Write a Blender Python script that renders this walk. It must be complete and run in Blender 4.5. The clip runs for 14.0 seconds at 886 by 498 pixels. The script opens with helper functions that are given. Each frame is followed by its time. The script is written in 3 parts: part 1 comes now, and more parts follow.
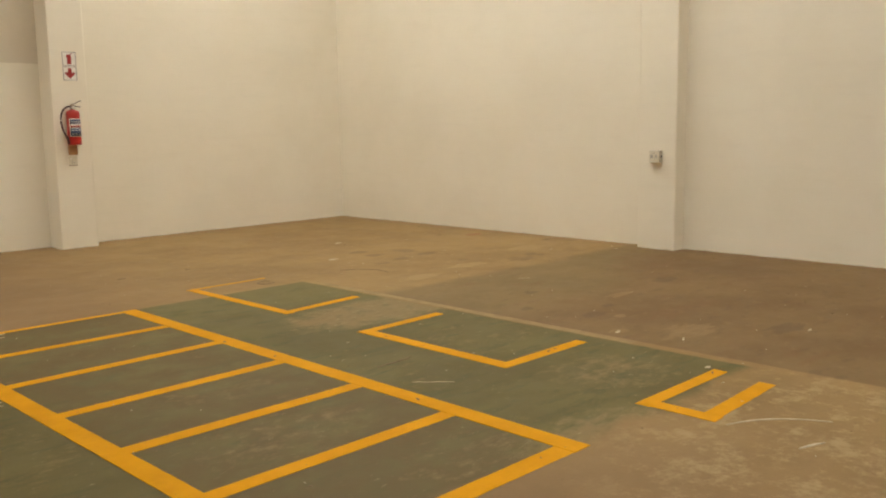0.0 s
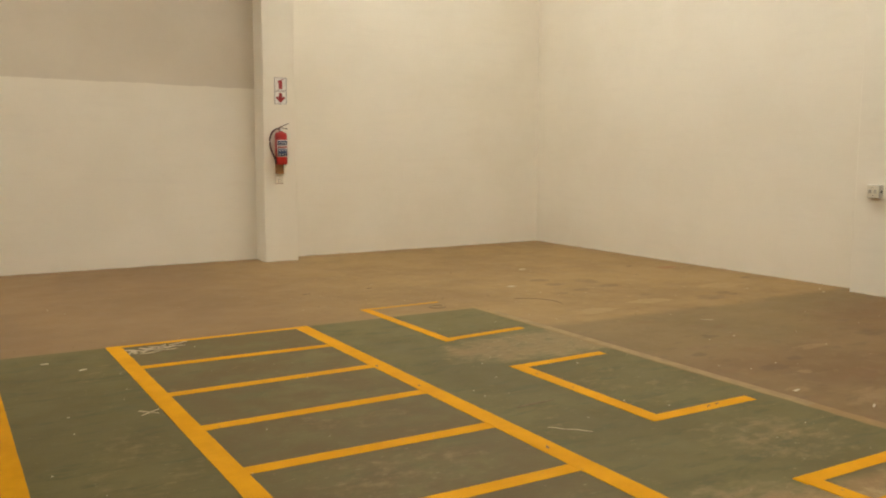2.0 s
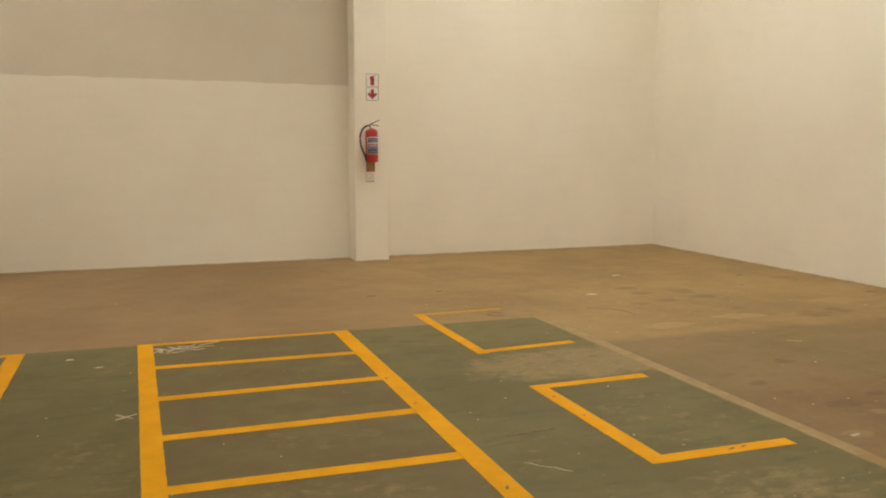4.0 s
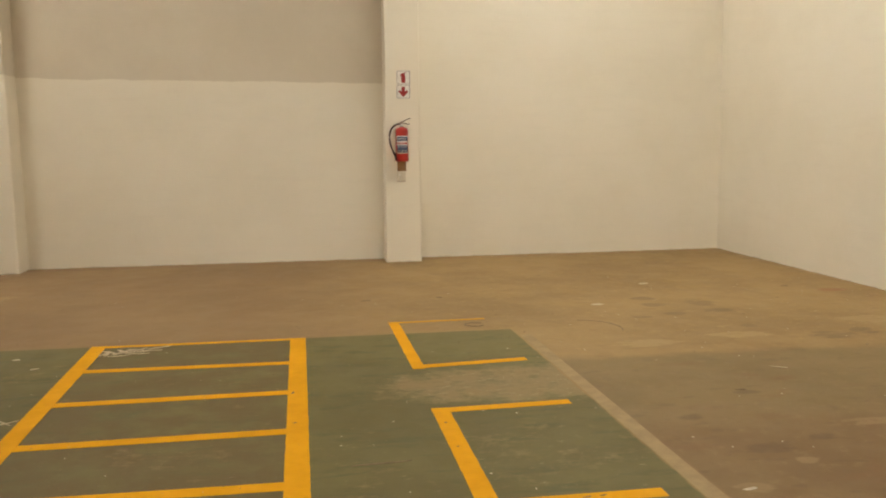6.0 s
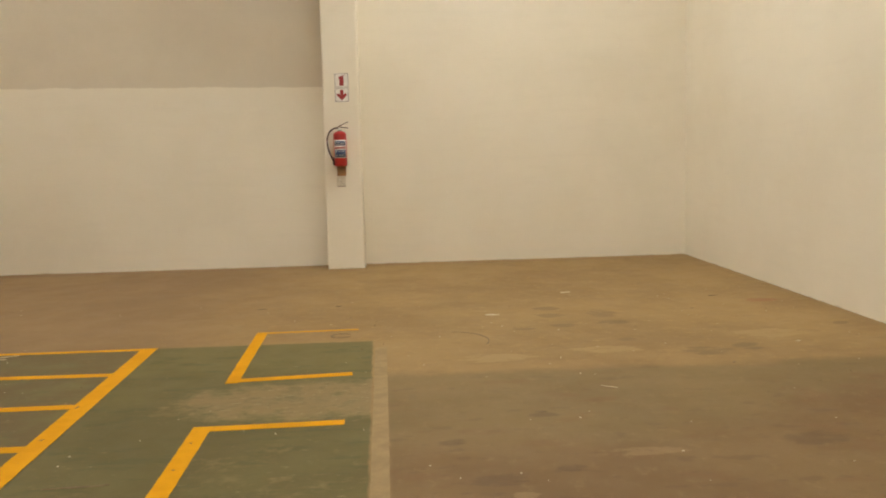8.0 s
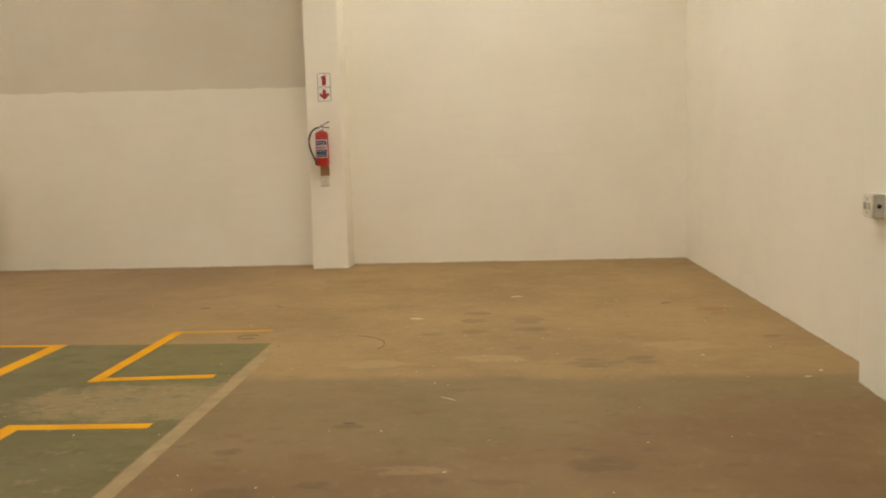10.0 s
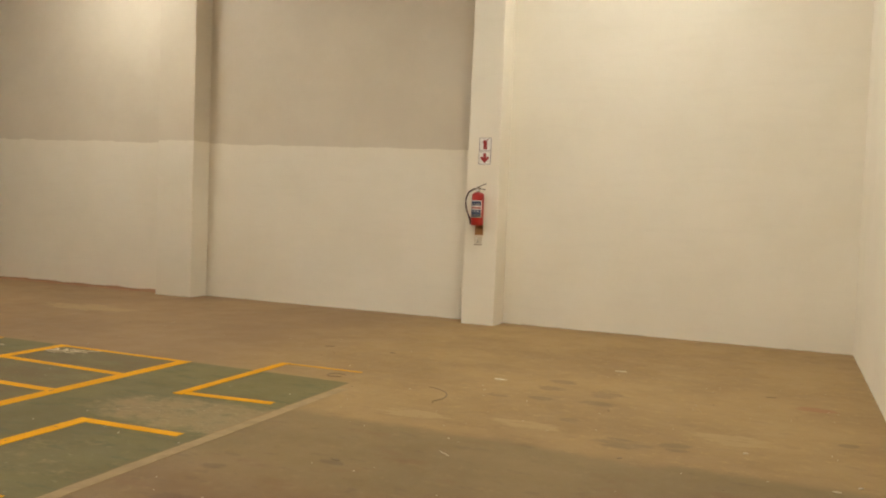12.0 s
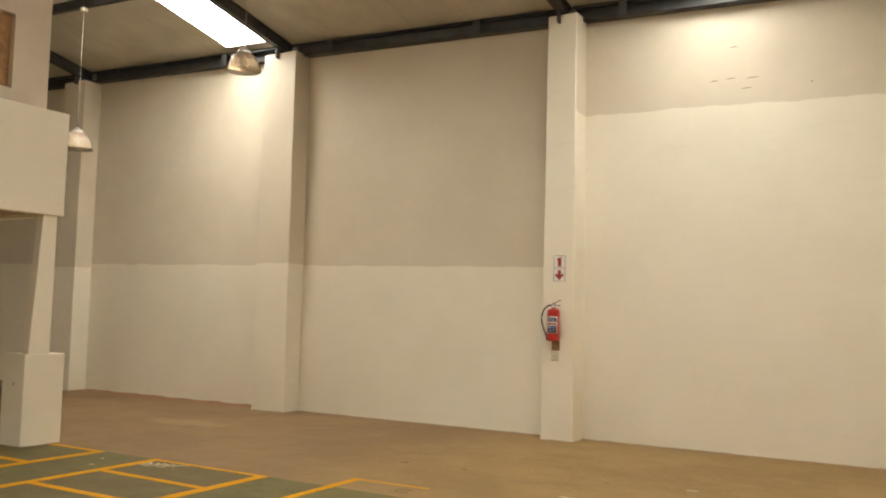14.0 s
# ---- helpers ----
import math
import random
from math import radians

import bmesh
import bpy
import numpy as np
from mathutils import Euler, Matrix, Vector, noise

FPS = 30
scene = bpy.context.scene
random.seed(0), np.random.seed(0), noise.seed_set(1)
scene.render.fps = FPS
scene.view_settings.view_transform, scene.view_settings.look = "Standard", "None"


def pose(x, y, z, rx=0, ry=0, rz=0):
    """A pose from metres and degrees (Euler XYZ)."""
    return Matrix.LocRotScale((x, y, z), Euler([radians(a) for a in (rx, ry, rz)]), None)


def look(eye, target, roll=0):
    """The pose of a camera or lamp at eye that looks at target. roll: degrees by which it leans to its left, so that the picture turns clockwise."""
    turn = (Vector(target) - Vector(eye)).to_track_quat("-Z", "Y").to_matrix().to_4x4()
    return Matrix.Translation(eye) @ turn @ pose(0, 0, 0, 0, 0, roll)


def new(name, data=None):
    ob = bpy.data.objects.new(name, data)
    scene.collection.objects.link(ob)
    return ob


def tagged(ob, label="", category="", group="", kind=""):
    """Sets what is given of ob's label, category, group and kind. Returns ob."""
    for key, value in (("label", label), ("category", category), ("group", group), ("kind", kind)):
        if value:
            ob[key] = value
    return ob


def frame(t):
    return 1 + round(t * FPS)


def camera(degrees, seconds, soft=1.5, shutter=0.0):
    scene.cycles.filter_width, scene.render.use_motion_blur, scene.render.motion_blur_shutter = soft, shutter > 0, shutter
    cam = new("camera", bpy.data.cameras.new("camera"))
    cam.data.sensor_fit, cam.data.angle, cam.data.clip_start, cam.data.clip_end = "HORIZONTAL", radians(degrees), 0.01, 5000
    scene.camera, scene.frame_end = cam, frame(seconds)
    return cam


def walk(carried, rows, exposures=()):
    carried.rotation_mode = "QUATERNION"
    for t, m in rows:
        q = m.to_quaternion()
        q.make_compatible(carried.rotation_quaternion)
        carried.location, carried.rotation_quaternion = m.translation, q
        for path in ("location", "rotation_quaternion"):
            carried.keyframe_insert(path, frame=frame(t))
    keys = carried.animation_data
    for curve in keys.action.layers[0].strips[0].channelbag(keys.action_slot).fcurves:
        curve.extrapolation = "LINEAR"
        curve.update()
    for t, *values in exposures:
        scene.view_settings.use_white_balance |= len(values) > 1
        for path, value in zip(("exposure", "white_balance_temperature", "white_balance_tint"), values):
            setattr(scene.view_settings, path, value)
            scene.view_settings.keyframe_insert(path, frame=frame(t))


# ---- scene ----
cam = camera(54.8, 14.0, soft=2.0)
PATH = [
    (0, (-0.478, -0.133, 1.559), (0.904, 1.284, 1.269), -0.9),
    (0.5, (-0.377, -0.107, 1.606), (0.814, 1.474, 1.321), -0.3),
    (1, (-0.28, -0.1, 1.631), (0.813, 1.559, 1.404), -0.1),
    (1.5, (-0.166, -0.192, 1.627), (0.821, 1.533, 1.399), -0.1),
    (2, (0.018, -0.24, 1.614), (0.997, 1.488, 1.375), 0.0),
    (2.5, (0.243, -0.17, 1.608), (1.223, 1.557, 1.366), 0.4),
    (3, (0.528, -0.13, 1.605), (1.497, 1.605, 1.375), -0.4),
    (3.5, (0.861, -0.215, 1.605), (1.729, 1.572, 1.373), -0.3),
    (3.7, (1.011, -0.21, 1.598), (1.771, 1.625, 1.362), -0.3),
    (5.8, (2.658, -0.203, 1.648), (2.951, 1.758, 1.392), -0.3),
    (6, (2.853, -0.165, 1.636), (3.131, 1.8, 1.383), -0.7),
    (6.5, (3.308, -0.153, 1.607), (3.559, 1.815, 1.359), -0.9),
    (7, (3.8, -0.095, 1.583), (3.969, 1.882, 1.329), -1.4),
    (7.5, (4.264, -0.003, 1.604), (4.403, 1.977, 1.355), -1.5),
    (8, (4.756, -0.005, 1.596), (4.839, 1.979, 1.355), -1.5),
    (8.5, (5.27, 0.049, 1.572), (5.214, 2.033, 1.331), -1.7),
    (8.7, (5.449, 0.096, 1.565), (5.379, 2.081, 1.326), -2.2),
    (10.8, (7.281, 0.279, 1.538), (6.748, 2.192, 1.297), -0.9),
    (11, (7.456, 0.294, 1.527), (6.806, 2.17, 1.288), -0.7),
    (11.5, (7.803, 0.398, 1.554), (7.063, 2.247, 1.377), 0.7),
    (12, (8.175, 0.409, 1.564), (7.372, 2.238, 1.471), 2.1),
    (12.5, (8.461, 0.321, 1.623), (7.635, 2.14, 1.528), 0.9),
    (13, (8.561, 0.301, 1.637), (7.716, 2.114, 1.678), 1.0),
    (13.5, (8.688, 0.329, 1.641), (7.806, 2.116, 1.813), 0.8),
    (14, (8.743, 0.28, 1.667), (7.709, 1.984, 1.824), 1.3),
]
walk(cam, [(t, look(eye, target, roll)) for t, eye, target, roll in PATH])

# ---- light ----
world = bpy.data.worlds.new("world")
scene.world = world
world.use_nodes = True
wn = world.node_tree
sky = wn.nodes.new("ShaderNodeTexSky")
sky.sky_type, sky.sun_disc, sky.sun_elevation, sky.sun_rotation = "NISHITA", False, radians(50), radians(200)
wn.links.new(sky.outputs[0], wn.nodes["Background"].inputs[0])
wn.nodes["Background"].inputs[1].default_value = 0.1
SKYLIGHT_STRENGTH = 20.5
SKYLIGHT_COLOUR = (1.0, 0.955, 0.855, 1)


# ---- materials ----
def material(name):
    m = bpy.data.materials.new(name)
    m.use_nodes = True
    return m, m.node_tree, m.node_tree.nodes["Principled BSDF"]


def node(tree, kind, **values):
    n = tree.nodes.new(kind)
    for key, value in values.items():
        n.inputs[key.replace("_", " ")].default_value = value
    return n


def noise_at(tree, coords, scale, detail=4.0, rough=0.55):
    n = node(tree, "ShaderNodeTexNoise", Scale=scale, Detail=detail, Roughness=rough)
    tree.links.new(coords, n.inputs["Vector"])
    return n.outputs["Fac"]


def math_of(tree, op, a, b=None):
    n = tree.nodes.new("ShaderNodeMath")
    n.operation = op
    for i, v in enumerate((a, b)):
        if v is None:
            continue
        if isinstance(v, (int, float)):
            n.inputs[i].default_value = v
        else:
            tree.links.new(v, n.inputs[i])
    return n.outputs[0]


def step_of(tree, value, low, high):
    n = tree.nodes.new("ShaderNodeMapRange")
    n.interpolation_type = "SMOOTHSTEP"
    tree.links.new(value, n.inputs["Value"])
    n.inputs["From Min"].default_value, n.inputs["From Max"].default_value = low, high
    return n.outputs[0]


def blend(tree, fac, a, b):
    n = tree.nodes.new("ShaderNodeMix")
    n.data_type = "RGBA"
    for v, i in ((fac, 0), (a, 6), (b, 7)):
        if isinstance(v, tuple):
            n.inputs[i].default_value = (*v, 1) if len(v) == 3 else v
        elif isinstance(v, (int, float)):
            n.inputs[i].default_value = v
        else:
            tree.links.new(v, n.inputs[i])
    return n.outputs[2]


def bump_of(tree, bsdf, height, strength, distance):
    n = node(tree, "ShaderNodeBump", Strength=strength, Distance=distance)
    tree.links.new(height, n.inputs["Height"])
    tree.links.new(n.outputs[0], bsdf.inputs["Normal"])


def position(tree):
    g = tree.nodes.new("ShaderNodeNewGeometry")
    s = tree.nodes.new("ShaderNodeSeparateXYZ")
    tree.links.new(g.outputs["Position"], s.inputs[0])
    return g.outputs["Position"], s.outputs


WHITE, BEIGE = (0.80, 0.742, 0.62), (0.655, 0.585, 0.465)


def wall_paint(name, kind):
    """Rolled white paint over bagged brickwork. The coat stops at a ragged edge, older beige paint above it."""
    m, tree, bsdf = material(name)
    pos, xyz = position(tree)
    wob = math_of(tree, "MULTIPLY", math_of(tree, "SUBTRACT", noise_at(tree, pos, 2.5, 5.0), 0.5), 0.09)
    z = math_of(tree, "ADD", xyz["Z"], wob)
    if kind == "north":
        low = math_of(tree, "MULTIPLY", step_of(tree, math_of(tree, "ADD", z, math_of(tree, "MULTIPLY", xyz["X"], 0.016)), 2.465, 2.485), math_of(tree, "LESS_THAN", xyz["X"], 3.9))
        slanted = math_of(tree, "ADD", z, math_of(tree, "MULTIPLY", xyz["X"], 0.034))
        high = math_of(tree, "MULTIPLY", step_of(tree, slanted, 4.725, 4.745), math_of(tree, "GREATER_THAN", xyz["X"], 3.9))
        old = math_of(tree, "MAXIMUM", low, high)
    elif kind == "low":
        old = step_of(tree, z, 2.50, 2.52)
    elif kind == "side":
        old = math_of(tree, "MULTIPLY", step_of(tree, z, 4.57, 4.60), math_of(tree, "MULTIPLY",
                      math_of(tree, "GREATER_THAN", xyz["Y"], 11.305), math_of(tree, "GREATER_THAN", xyz["X"], 4.0)))
    else:
        old = step_of(tree, z, 40.0, 41.0)
    big = noise_at(tree, pos, 0.9, 6.0, 0.6)
    fine = noise_at(tree, pos, 38.0, 3.0)
    stretch = node(tree, "ShaderNodeMapping", Scale=(1.0, 1.0, 7.0))
    tree.links.new(pos, stretch.inputs["Vector"])
    courses = noise_at(tree, stretch.outputs[0], 1.6, 4.0)
    white = blend(tree, step_of(tree, big, 0.35, 0.7), WHITE, (0.765, 0.705, 0.58))
    beige = blend(tree, step_of(tree, big, 0.3, 0.7), BEIGE, (0.61, 0.54, 0.425))
    col = blend(tree, old, white, beige)
    col = blend(tree, math_of(tree, "MULTIPLY", step_of(tree, courses, 0.5, 0.75), 0.12), col, (0.66, 0.60, 0.49))
    # ragged brown edge low on the wall, along the floor
    foot = math_of(tree, "MULTIPLY", step_of(tree, math_of(tree, "SUBTRACT", noise_at(tree, pos, 4.0, 8.0, 0.7), math_of(tree, "MULTIPLY", xyz["Z"], 11.0)), 0.38, 0.56), 0.55)
    col = blend(tree, foot, col, (0.34, 0.24, 0.14))
    if kind == "north":
        # rust-red splash left along the foot of the western bays
        rust = math_of(tree, "MULTIPLY", math_of(tree, "LESS_THAN", math_of(tree, "ADD", xyz["Z"], wob), 0.02), math_of(tree, "LESS_THAN", xyz["X"], -1.7))
        col = blend(tree, math_of(tree, "MULTIPLY", rust, 0.8), col, (0.36, 0.15, 0.06))
    tree.links.new(col, bsdf.inputs["Base Color"])
    bsdf.inputs["Roughness"].default_value = 0.62
    h = math_of(tree, "ADD", math_of(tree, "MULTIPLY", courses, 0.7), math_of(tree, "MULTIPLY", fine, 0.3))
    bump_of(tree, bsdf, h, 0.14, 0.008)
    return m


def plain(name, colour, rough=0.5, metal=0.0, vary=0.18, scale=9.0, bump=0.1):
    m, tree, bsdf = material(name)
    pos, xyz = position(tree)
    n = noise_at(tree, pos, scale, 6.0, 0.6)
    col = blend(tree, step_of(tree, n, 0.3, 0.7), tuple(c * (1 - vary) for c in colour), tuple(min(1, c * (1 + vary * 0.6)) for c in colour))
    tree.links.new(col, bsdf.inputs["Base Color"])
    bsdf.inputs["Roughness"].default_value, bsdf.inputs["Metallic"].default_value = rough, metal
    if bump:
        bump_of(tree, bsdf, noise_at(tree, pos, scale * 6, 4.0), bump, 0.004)
    return m


def floor_paint():
    """Sealed concrete: tan, a red-brown painted field, a worn green painted field."""
    m, tree, bsdf = material("floor_concrete")
    pos, xyz = position(tree)
    warp = math_of(tree, "MULTIPLY", math_of(tree, "SUBTRACT", noise_at(tree, pos, 5.0, 6.0, 0.65), 0.5), 0.12)
    soft = math_of(tree, "MULTIPLY", math_of(tree, "SUBTRACT", noise_at(tree, pos, 1.3, 6.0, 0.6), 0.5), 0.9)
    x = math_of(tree, "ADD", xyz["X"], math_of(tree, "MULTIPLY", warp, 0.35))
    y = math_of(tree, "ADD", xyz["Y"], math_of(tree, "MULTIPLY", warp, 0.35))
    ys = math_of(tree, "ADD", xyz["Y"], math_of(tree, "MULTIPLY", soft, 0.5))
    big = noise_at(tree, pos, 0.7, 7.0, 0.62)
    mid = noise_at(tree, pos, 3.2, 7.0, 0.68)
    fine = noise_at(tree, pos, 45.0, 5.0, 0.7)
    smear = node(tree, "ShaderNodeMapping", Scale=(1.0, 3.2, 1.0), Rotation=(0, 0, 0.25))
    tree.links.new(pos, smear.inputs["Vector"])
    streak = noise_at(tree, smear.outputs[0], 2.2, 7.0, 0.7)
    gritty = noise_at(tree, pos, 9.0, 9.0, 0.78)
    wisp = node(tree, "ShaderNodeMapping", Scale=(1.0, 2.4, 1.0), Rotation=(0, 0, -0.5))
    tree.links.new(pos, wisp.inputs["Vector"])
    scrape = noise_at(tree, wisp.outputs[0], 6.5, 9.0, 0.76)
    dab = node(tree, "ShaderNodeMapping", Scale=(1.0, 2.2, 1.0), Location=(7.3, 2.1, 0))
    tree.links.new(pos, dab.inputs["Vector"])
    smudge = step_of(tree, noise_at(tree, dab.outputs[0], 4.2, 4.0, 0.55), 0.60, 0.66)
    bruise = step_of(tree, noise_at(tree, dab.outputs[0], 1.9, 5.0, 0.6), 0.54, 0.66)
    tan = blend(tree, step_of(tree, big, 0.35, 0.66), (0.235, 0.150, 0.062), (0.305, 0.200, 0.084))
    tan = blend(tree, math_of(tree, "MULTIPLY", step_of(tree, gritty, 0.50, 0.68), 0.55), tan, (0.365, 0.245, 0.100))
    tan = blend(tree, math_of(tree, "MULTIPLY", step_of(tree, scrape, 0.58, 0.72), 0.22), tan, (0.185, 0.118, 0.058))
    tan = blend(tree, math_of(tree, "MULTIPLY", smudge, 0.16), tan, (0.150, 0.095, 0.050))
    # the western concrete is browner and trodden smooth
    trodden = math_of(tree, "SUBTRACT", 1.0, step_of(tree, math_of(tree, "ADD", xyz["X"], soft), 1.6, 4.6))
    brown = blend(tree, step_of(tree, big, 0.35, 0.66), (0.215, 0.135, 0.066), (0.255, 0.163, 0.080))
    tan = blend(tree, math_of(tree, "MULTIPLY", trodden, 0.85), tan, brown)
    ruddy = blend(tree, step_of(tree, big, 0.38, 0.62), (0.172, 0.104, 0.045), (0.205, 0.132, 0.058))
    olive = blend(tree, step_of(tree, big, 0.38, 0.62), (0.180, 0.123, 0.053), (0.208, 0.143, 0.062))
    far_east = math_of(tree, "MULTIPLY", step_of(tree, xyz["X"], 6.0, 8.0), 0.9)
    red = blend(tree, step_of(tree, math_of(tree, "SUBTRACT", math_of(tree, "ADD", xyz["Y"], soft), far_east), 4.1, 4.7), ruddy, olive)
    red = blend(tree, math_of(tree, "MULTIPLY", bruise, 0.40), red, (0.185, 0.098, 0.043))
    red = blend(tree, math_of(tree, "MULTIPLY", step_of(tree, scrape, 0.55, 0.68), 0.40), red, (0.135, 0.085, 0.046))
    red = blend(tree, math_of(tree, "MULTIPLY", step_of(tree, gritty, 0.52, 0.70), 0.50), red, (0.265, 0.185, 0.085))
    red = blend(tree, math_of(tree, "MULTIPLY", smudge, 0.28), red, (0.115, 0.070, 0.040))
    green = blend(tree, step_of(tree, big, 0.35, 0.65), (0.122, 0.100, 0.038), (0.152, 0.126, 0.047))
    green = blend(tree, math_of(tree, "MULTIPLY", step_of(tree, streak, 0.50, 0.66), 0.75), green, (0.092, 0.090, 0.036))
    # inside the first ladder of bays the coat is rubbed brown
    bays = math_of(tree, "MULTIPLY", step_of(tree, xyz["X"], 1.08, 1.14), math_of(tree, "SUBTRACT", 1.0, step_of(tree, xyz["X"], 2.60, 2.70)))
    green = blend(tree, math_of(tree, "MULTIPLY", bays, step_of(tree, mid, 0.30, 0.62)), green, (0.136, 0.098, 0.042))
    # wear through the green coat
    def blob(cx, cy, rx, ry):
        dx = math_of(tree, "DIVIDE", math_of(tree, "SUBTRACT", xyz["X"], cx), rx)
        dy = math_of(tree, "DIVIDE", math_of(tree, "SUBTRACT", xyz["Y"], cy), ry)
        d = math_of(tree, "ADD", math_of(tree, "MULTIPLY", dx, dx), math_of(tree, "MULTIPLY", dy, dy))
        return math_of(tree, "SUBTRACT", 1.0, step_of(tree, d, 0.1, 1.0))
    worn = math_of(tree, "MULTIPLY", blob(4.08, 5.36, 1.15, 0.62), 0.17)
    for b, k in ((blob(3.95, 2.85, 0.60, 0.50), 0.10), (blob(3.0, 2.2, 0.80, 0.45), 0.14), (blob(1.9, 3.45, 0.7, 0.4), 0.07), (blob(2.0, 4.3, 0.5, 0.25), 0.05),
                 (blob(3.95, 4.1, 0.6, 0.7), 0.06), (blob(0.7, 4.2, 0.5, 0.8), 0.05), (blob(2.3, 2.6, 0.5, 0.3), 0.06), (blob(3.1, 3.9, 0.35, 0.7), 0.03), (blob(0.7, 6.2, 0.5, 0.5), 0.03)):
        worn = math_of(tree, "ADD", worn, math_of(tree, "MULTIPLY", b, k))
    sum_of = math_of(tree, "ADD", math_of(tree, "MULTIPLY", gritty, 0.35), math_of(tree, "MULTIPLY", scrape, 0.35))
    sum_of = math_of(tree, "ADD", math_of(tree, "ADD", sum_of, math_of(tree, "MULTIPLY", mid, 0.36)), worn)
    wear = step_of(tree, sum_of, 0.575, 0.72)
    green = blend(tree, math_of(tree, "MULTIPLY", wear, 0.90), green, (0.245, 0.178, 0.084))
    chips = step_of(tree, math_of(tree, "ADD", noise_at(tree, wisp.outputs[0], 11.0, 9.0, 0.78), math_of(tree, "MULTIPLY", worn, 0.28)), 0.60, 0.69)
    green = blend(tree, math_of(tree, "MULTIPLY", chips, 0.55), green, (0.40, 0.335, 0.20))
    pale = math_of(tree, "MULTIPLY", blob(3.6, 1.6, 1.6, 0.9), step_of(tree, math_of(tree, "ADD", math_of(tree, "MULTIPLY", gritty, 0.5), math_of(tree, "MULTIPLY", mid, 0.5)), 0.47, 0.62))
    tan = blend(tree, math_of(tree, "MULTIPLY", pale, 0.7), tan, (0.42, 0.315, 0.17))
    # single stains: (x, y, half length, half width)
    def stains(base, spots, colour, amount):
        for cx, cy, rx, ry in spots:
            edge = math_of(tree, "ADD", math_of(tree, "SUBTRACT", streak, 0.5), math_of(tree, "SUBTRACT", scrape, 0.5))
            spot = step_of(tree, math_of(tree, "ADD", blob(cx, cy, rx * 1.1, ry * 1.1), math_of(tree, "MULTIPLY", edge, 3.4)), 0.35, 1.0)
            spot = math_of(tree, "MULTIPLY", spot, step_of(tree, blob(cx, cy, rx * 1.4, ry * 1.4), 0.0, 0.4))
            base = blend(tree, math_of(tree, "MULTIPLY", spot, amount), base, colour)
        return base
    tan = stains(tan, ((6.07, 7.75, 0.16, 0.11), (6.08, 8.09, 0.16, 0.11), (6.55, 7.78, 0.17, 0.24), (6.54, 7.37, 0.20, 0.11), (6.51, 6.70, 0.10, 0.08),
                       (7.02, 6.24, 0.26, 0.15), (6.10, 7.32, 0.13, 0.08), (8.45, 7.03, 0.08, 0.07), (7.35, 6.35, 0.12, 0.20), (5.75, 7.25, 0.14, 0.09)), (0.150, 0.100, 0.050), 0.55)
    tan = stains(tan, ((8.22, 8.17, 0.20, 0.12),), (0.27, 0.105, 0.045), 0.6)
    tan = stains(tan, ((6.26, 6.38, 0.32, 0.14), (5.45, 6.25, 0.40, 0.13), (7.70, 6.75, 0.35, 0.20), (-1.2, 9.4, 0.9, 0.35)), (0.38, 0.27, 0.13), 0.5)
    red = stains(red, ((5.52, 4.86, 0.11, 0.05), (4.97, 4.46, 0.10, 0.08), (5.15, 3.90, 0.17, 0.09), (5.54, 4.02, 0.10, 0.06), (5.75, 2.55, 0.25, 0.12), (6.9, 4.3, 0.25, 0.12)), (0.115, 0.072, 0.038), 0.5)
    red = stains(red, ((5.98, 4.21, 0.26, 0.07), (5.26, 3.71, 0.07, 0.05), (4.82, 3.42, 0.13, 0.07), (5.2, 3.05, 0.35, 0.2)), (0.29, 0.205, 0.10), 0.5)
    # rust-red dust swept against the western wall
    rusty = math_of(tree, "MULTIPLY", step_of(tree, math_of(tree, "ADD", xyz["Y"], math_of(tree, "MULTIPLY", soft, 0.8)), 11.30, 11.60), math_of(tree, "LESS_THAN", xyz["X"], -1.7))
    tan = blend(tree, math_of(tree, "MULTIPLY", rusty, 0.65), tan, (0.30, 0.135, 0.055))
    # fields
    x = math_of(tree, "ADD", x, math_of(tree, "MULTIPLY", math_of(tree, "SUBTRACT", xyz["Y"], 5.0), 0.03))
    in_red = math_of(tree, "MULTIPLY", step_of(tree, x, 4.59, 4.62), math_of(tree, "SUBTRACT", 1.0, step_of(tree, ys, 5.78, 6.0)))
    col = blend(tree, in_red, tan, red)
    in_green = math_of(tree, "MULTIPLY", math_of(tree, "SUBTRACT", 1.0, step_of(tree, x, 4.495, 4.513)), math_of(tree, "MULTIPLY",
                       math_of(tree, "SUBTRACT", 1.0, step_of(tree, y, 6.945, 6.965)), step_of(tree, ys, 2.20, 2.36)))
    in_green = math_of(tree, "MULTIPLY", in_green, step_of(tree, x, -6.0, -5.9))
    col = blend(tree, in_green, col, green)
    col = blend(tree, math_of(tree, "MULTIPLY", step_of(tree, fine, 0.55, 0.75), 0.22), col, (0.10, 0.075, 0.05))
    tree.links.new(col, bsdf.inputs["Base Color"])
    rough = node(tree, "ShaderNodeMapRange")
    rough.inputs["To Min"].default_value, rough.inputs["To Max"].default_value = 0.5, 0.8
    tree.links.new(mid, rough.inputs["Value"])
    tree.links.new(rough.outputs[0], bsdf.inputs["Roughness"])
    bsdf.inputs["Specular IOR Level"].default_value = 0.2
    bump_of(tree, bsdf, math_of(tree, "ADD", math_of(tree, "MULTIPLY", fine, 0.4), mid), 0.25, 0.006)
    return m


